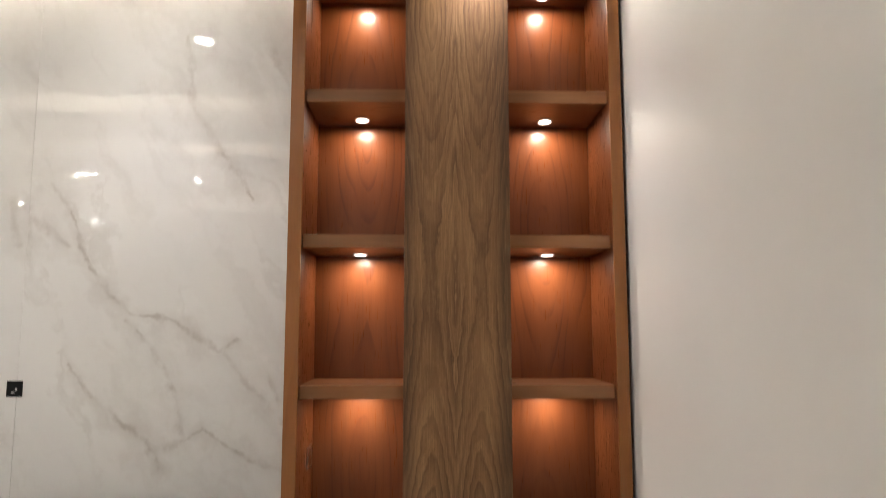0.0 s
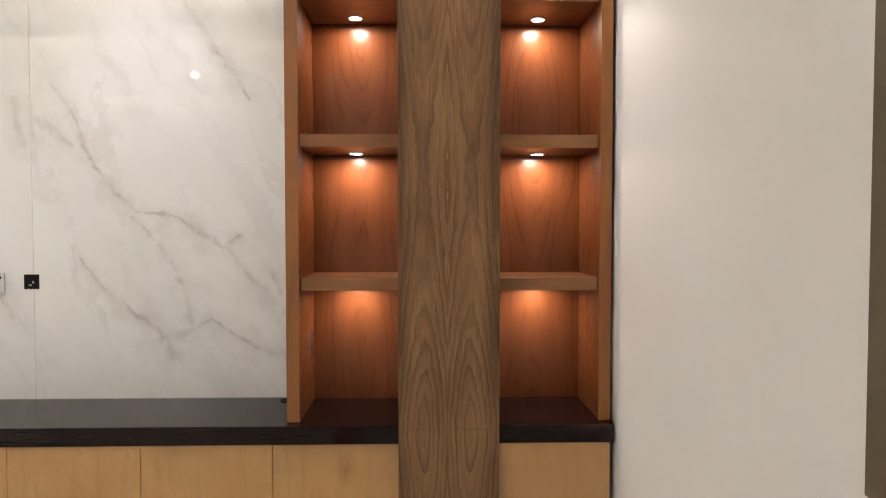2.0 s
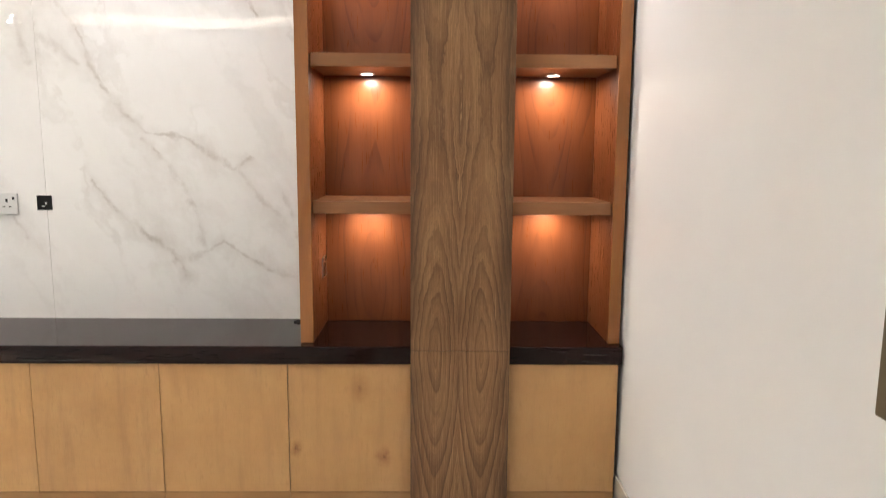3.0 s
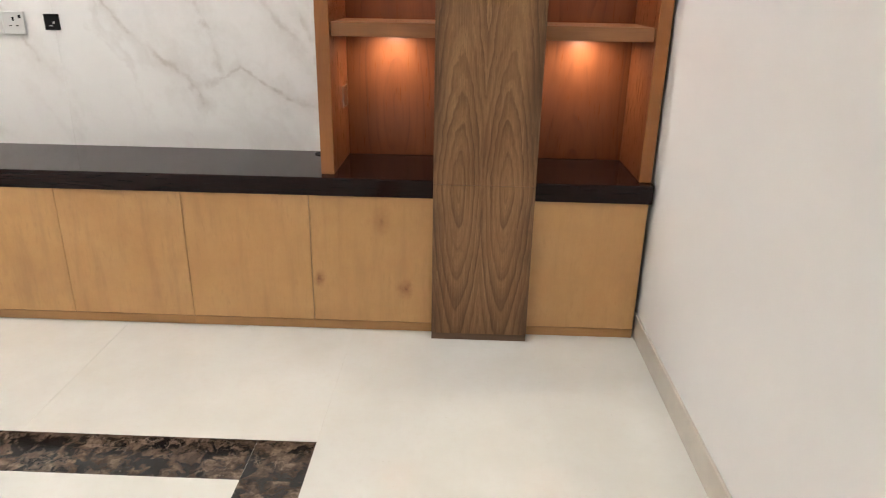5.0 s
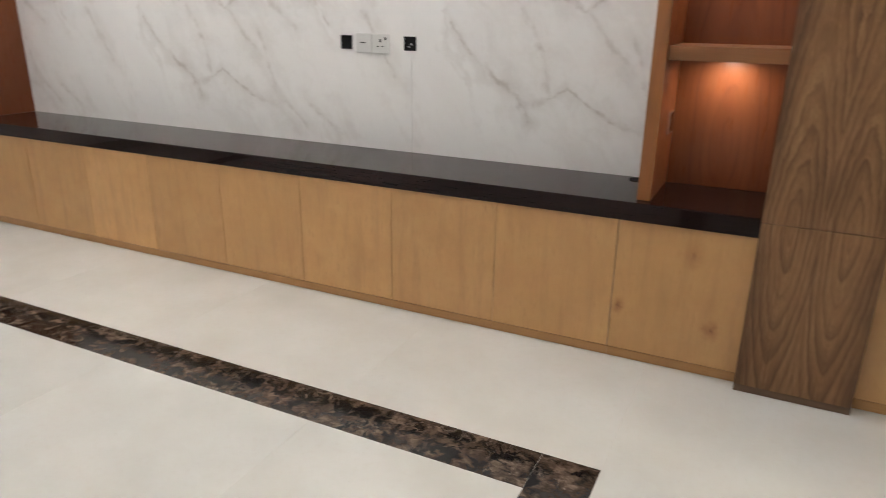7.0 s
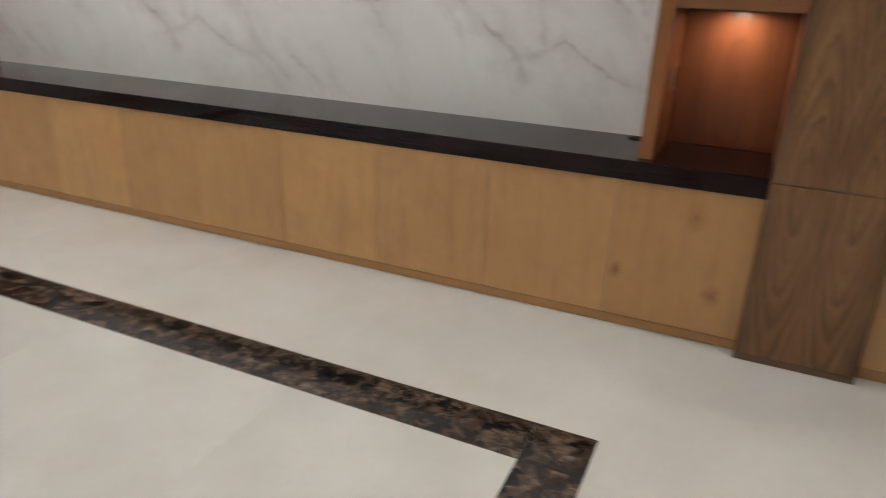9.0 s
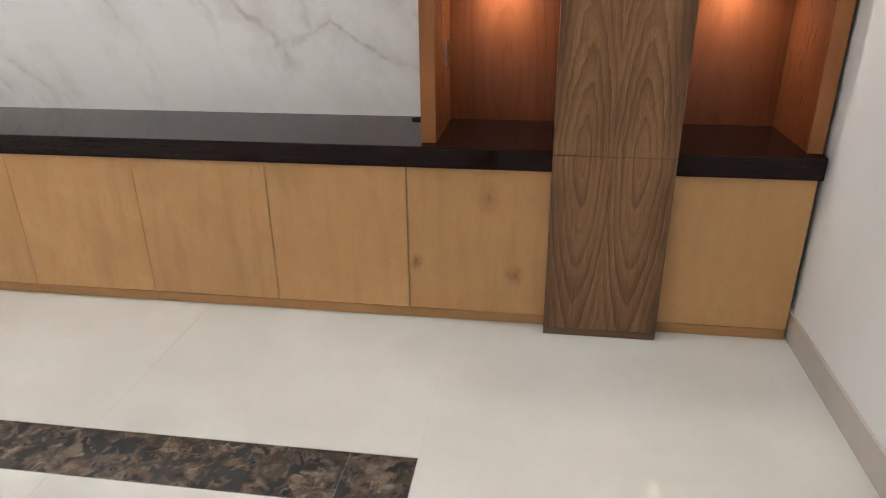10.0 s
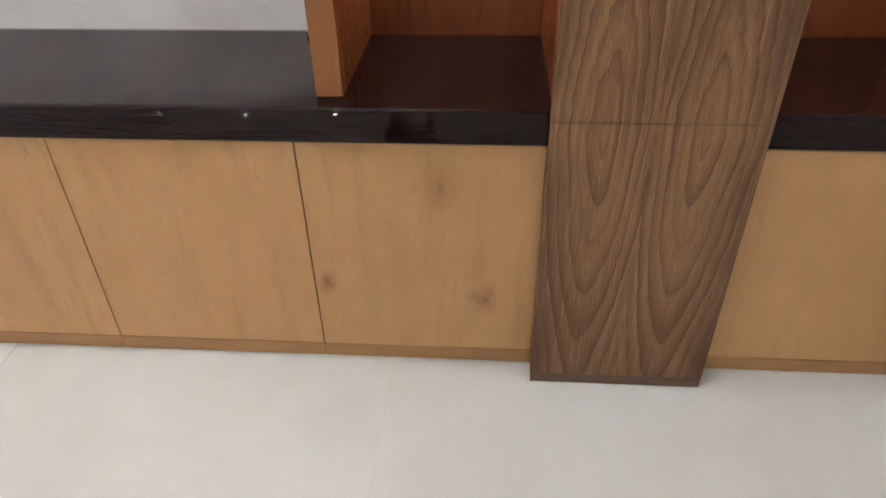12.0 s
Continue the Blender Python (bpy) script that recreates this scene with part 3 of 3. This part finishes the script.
def tower(centre_shift, lamps):
    """An open display tower either side of a tall veneered panel; built about the east end and moved by centre_shift."""
    ox = (OUT_L + OUT_R) / 2
    t = thing("display_tower", (ox + centre_shift, MARBLE, SLAB_HI), "tall open cherry-stained display shelving with small lit spots", "shelving", "display towers")

    def local(x0, x1, y0, y1, z0, z1, bevel=0.0):
        return block(x0 - ox, x1 - ox, y0 - MARBLE, y1 - MARBLE, z0 - SLAB_HI, z1 - SLAB_HI, bevel=bevel)

    back = 2.820
    part("back_panel", local(IN_L, IN_R, back, MARBLE - 0.002, SLAB_HI + 0.001, RAIL), CHERRY_BACK, t)
    for a, b in ((OUT_L, IN_L), (IN_R, OUT_R)):
        part("side_panel", local(a + 0.001, b - 0.001, POST_Y + 0.010, MARBLE - 0.001, SLAB_HI + 0.001, CEIL - 0.001), CHERRY, t)
        part("edge_lipping", local(a, b, POST_Y, POST_Y + 0.0095, SLAB_HI + 0.001, CEIL - 0.001, 0.0015), EDGE, t, "golden brown solid edge")
    for a, b in ((PAN_L + 0.005, PAN_L + 0.023), (PAN_R - 0.023, PAN_R - 0.005)):
        part("divider", local(a, b, PANEL_Y + 0.042, back - 0.0005, SLAB_HI + 0.001, RAIL), CHERRY, t)
    part("top_rail", local(IN_L + 0.0005, IN_R - 0.0005, POST_Y + 0.003, MARBLE - 0.001, RAIL + 0.0005, CEIL - 0.0012, 0.001), CHERRY_FLAT, t)
    cells = ((IN_L, PAN_L + 0.005), (PAN_R - 0.005, IN_R))
    for a, b in cells:
        for z in SHELVES:
            s = part("shelf", local(a + 0.001, b - 0.001, SHELF_Y + 0.006, back - 0.001, z, z + THICK), CHERRY_FLAT, t)
            part("shelf_lipping", local(a + 0.001, b - 0.001, SHELF_Y, SHELF_Y + 0.0055, z - 0.0005, z + THICK + 0.0005, 0.001), EDGE_FLAT, s, "golden brown solid edge")
        for z in (*SHELVES, RAIL):
            x, y = (a + b) / 2, 2.730
            bm = disc(bmesh.new(), x - ox, y - MARBLE, z - SLAB_HI - 0.005, 0.0235, 0.029, 0.005)
            rim = part("shelf_light", bm, TRIM_WHITE, t, "small round recessed white spot, lit")
            part("lamp_face", disc(bmesh.new(), x - ox, y - MARBLE, z - SLAB_HI - 0.0035, 0, 0.0235, 0.003), GLOW_SHELF, rim, "glowing lamp face")
            if lamps:
                disc_lamp("shelf_lamp", x + centre_shift, y, z - 0.011, SHELF_W * (0.7 if z == SHELVES[0] else 1.0), SHELF_COLOUR, 0.046)
    return t


tower(0.0, True)
tower(2 * MID - (OUT_L + OUT_R), False)
# added black strip that paints the shade in the gap between tower and end wall
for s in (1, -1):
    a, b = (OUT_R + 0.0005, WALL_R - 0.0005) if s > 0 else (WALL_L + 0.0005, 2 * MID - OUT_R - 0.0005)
    solid("trim", block(a, b, POST_Y + 0.06, POST_Y + 0.07, 0.0, CEIL - 0.002), DARK_GAP, "black strip added deep in the gap beside the tower to stand for its shade", "trim", kind="structure")


def tall_panel(x0):
    w = PAN_R - PAN_L
    t = thing("walnut_panel", (x0 + w / 2, PANEL_Y, 0), "tall book-matched walnut veneer panel reaching from floor to ceiling", "panel", "walnut panels")
    a, b, d = -w / 2, w / 2, 0.007
    part("foot_strip", block(a + 0.0005, b - 0.0005, 0.0012, d, 0.0008, 0.026, 0.0008), WALNUT_FOOT, t)
    part("lower_panel", block(a, b, 0, d, 0.0268, 0.6012, 0.0012), WALNUT, t)
    part("upper_panel", block(a, b, 0, d, 0.6032, CEIL - 0.0365, 0.0012), WALNUT, t)
    part("cap", block(a - 0.001, b + 0.001, 0.002, 0.05, CEIL - 0.035, CEIL - 0.001, 0.001), CAP_WOOD, t, "darker brown cap strip")
    part("core", block(a + 0.0012, b - 0.0012, d + 0.0004, 0.0365, 0.001, CEIL - 0.037), EDGE, t, "golden brown core edge")
    return t


WALNUT_FOOT = stained_material("walnut_crossgrain", (0.085, 0.045, 0.026), (0.15, 0.09, 0.052), (0.23, 0.15, 0.09), 0, 0.42, 30.0, 0.8)
CAP_WOOD = stained_material("dark_cap_wood", (0.085, 0.034, 0.018), (0.12, 0.055, 0.03), (0.16, 0.08, 0.045), 0, 0.4, 10.0, 0.3)
tall_panel(PAN_L)
tall_panel(2 * MID - PAN_R)


# ---- sockets on the marble ----
def socket_plate(x, z, cuts, label):
    s = thing("wall_socket", (x, MARBLE, z), label, "socket", "sockets on the marble")
    part("plate", block(-0.0425, 0.0425, -0.009, -0.0003, -0.0425, 0.0425, 0.003), WHITE_PLASTIC, s)
    for a, b, c, d in cuts:
        part("slot", block(a, b, -0.0096, -0.0088, c, d), BLACK, s, "dark pin slot")
    return s


def wall_box(x, z, clip):
    s = thing("back_box", (x, MARBLE, z), "open black recessed wiring box cut into the marble", "wiring box", "open wiring boxes")
    bm = bmesh.new()
    box(bm, -0.028, 0.028, -0.0012, -0.0004, -0.028, 0.028)
    part("recess", bm, BLACK, s)
    bm = bmesh.new()
    for a, b, c, d in ((-0.030, -0.027, -0.030, 0.030), (0.027, 0.030, -0.030, 0.030), (-0.027, 0.027, 0.027, 0.030), (-0.027, 0.027, -0.030, -0.027)):
        box(bm, a, b, -0.003, -0.0003, c, d)
    part("rim", bm, DARK_GAP, s)
    if clip:
        part("terminal", block(0.002, 0.010, -0.0022, -0.0012, -0.006, 0.002), STEEL, s, "small bright metal terminal")
        part("terminal", block(-0.012, 0.000, -0.0022, -0.0012, -0.016, -0.012), STEEL, s, "small bright metal terminal")
    return s


wall_box(-1.466, 1.087, True)
wall_box(-1.799, 1.085, False)
socket_plate(-1.7005, 1.083, [(-0.020, 0.010, 0.000, 0.004)], "white square data outlet plate on glossy marble")
socket_plate(-1.6145, 1.081, [(-0.004, 0.004, 0.008, 0.022), (-0.018, -0.008, -0.012, -0.008), (0.008, 0.018, -0.012, -0.008), (0.022, 0.032, 0.018, 0.030)],
             "white square three-pin wall socket plate on glossy marble")
# socket inside the display tower, on its side
def ring_plate():
    bm = bmesh.new()
    for a, b, c, d in ((-0.040, -0.038, -0.040, 0.040), (0.038, 0.040, -0.040, 0.040), (-0.038, 0.038, 0.038, 0.040), (-0.038, 0.038, -0.040, -0.038)):
        box(bm, 0.0004, 0.005, a, b, c, d)
    return bm


s = thing("tower_socket", (IN_L, 2.735, 0.848), "small brown socket plate on the inner side of the tower", "socket")
part("plate", block(0.0004, 0.006, -0.038, 0.038, -0.038, 0.038, 0.002), BROWN_PLASTIC, s)
part("rim", ring_plate(), STEEL, s, "thin bright rim")
part("rocker", block(0.0055, 0.009, -0.012, 0.012, -0.020, 0.020, 0.001), BROWN_PLASTIC, s, "brown rocker")
# cable grommet on the worktop
g = thing("cable_grommet", (-0.424, MARBLE - 0.052, SLAB_HI), "round black cable grommet in the worktop by the tower", "cable grommet")
part("ring", disc(bmesh.new(), 0, 0, 0.0003, 0.020, 0.028, 0.003), BLACK, g)
part("cap", disc(bmesh.new(), 0, 0, 0.0003, 0, 0.0195, 0.0015), BLACK, g)

# ---- floor: bed, tiles, dark marble border ----
floor = solid("floor", block(WALL_L - T, WALL_R + T, BACK - T, MARBLE + 0.1, -0.12, -0.0008), GROUT,
              "polished cream tile floor with an inlaid dark marble border", "floor", kind="structure")
BAND = 0.172
OX1, OY1 = -0.257, 1.756
OX0, OY0 = 2 * MID - OX1, -3.2
IX0, IX1, IY0, IY1 = OX0 + BAND, OX1 - BAND, OY0 + BAND, OY1 - BAND
PITCH, GAP, PHASE = 0.876, 0.0005, -0.259


def cuts_between(a, b, phase, pitch=PITCH):
    k = math.ceil((a - phase) / pitch)
    out = [a]
    while phase + k * pitch < b - 0.02:
        if phase + k * pitch > a + 0.02:
            out.append(phase + k * pitch)
        k += 1
    return out + [b]


tile_meshes = {}


def lay(name, x0, x1, y0, y1, material):
    gap = GAP if material is TILE else 0.00035
    w, d = round(x1 - x0, 4), round(y1 - y0, 4)
    key = (name, w, d)
    if key not in tile_meshes:
        tile_meshes[key] = mesh_of(name, block(gap, w - gap, gap, d - gap, -0.003, 0.0), material)
    ob = new(name, tile_meshes[key])
    ob.parent, ob.location = floor, (x0, y0, 0)


def field(x0, x1, y0, y1, px=PHASE, py=1.756):
    xs, ys = cuts_between(x0, x1, px), cuts_between(y0, y1, py)
    for a, b in zip(xs, xs[1:]):
        for c, d in zip(ys, ys[1:]):
            lay("floor_tile", a, b, c, d, TILE)


field(WALL_L, OX1, OY1, DOOR_Y + 0.1)
field(WALL_L, OX1, BACK, OY0)
field(WALL_L, OX0, OY0, OY1)
ys = cuts_between(BACK, DOOR_Y + 0.1, 0.95, 1.607)
for a, b in zip(ys, ys[1:]):
    lay("floor_tile", OX1, WALL_R, a, b, TILE)
field(IX0, IX1, IY0, IY1)
for y0, y1 in ((IY1, OY1), (OY0, IY0)):
    xs = cuts_between(IX0, IX1, -1.505, 1.20)
    for a, b in zip(xs, xs[1:]):
        lay("border_strip", a, b, y0, y1, EMPERADOR)
for x0, x1 in ((OX0, IX0), (IX1, OX1)):
    for c, d in ((OY0, IY0), (IY1, OY1)):
        lay("border_strip", x0, x1, c, d, EMPERADOR)
    ys = cuts_between(IY0, IY1, IY1, 1.20)
    for a, b in zip(ys, ys[1:]):
        lay("border_strip", x0, x1, a, b, EMPERADOR)
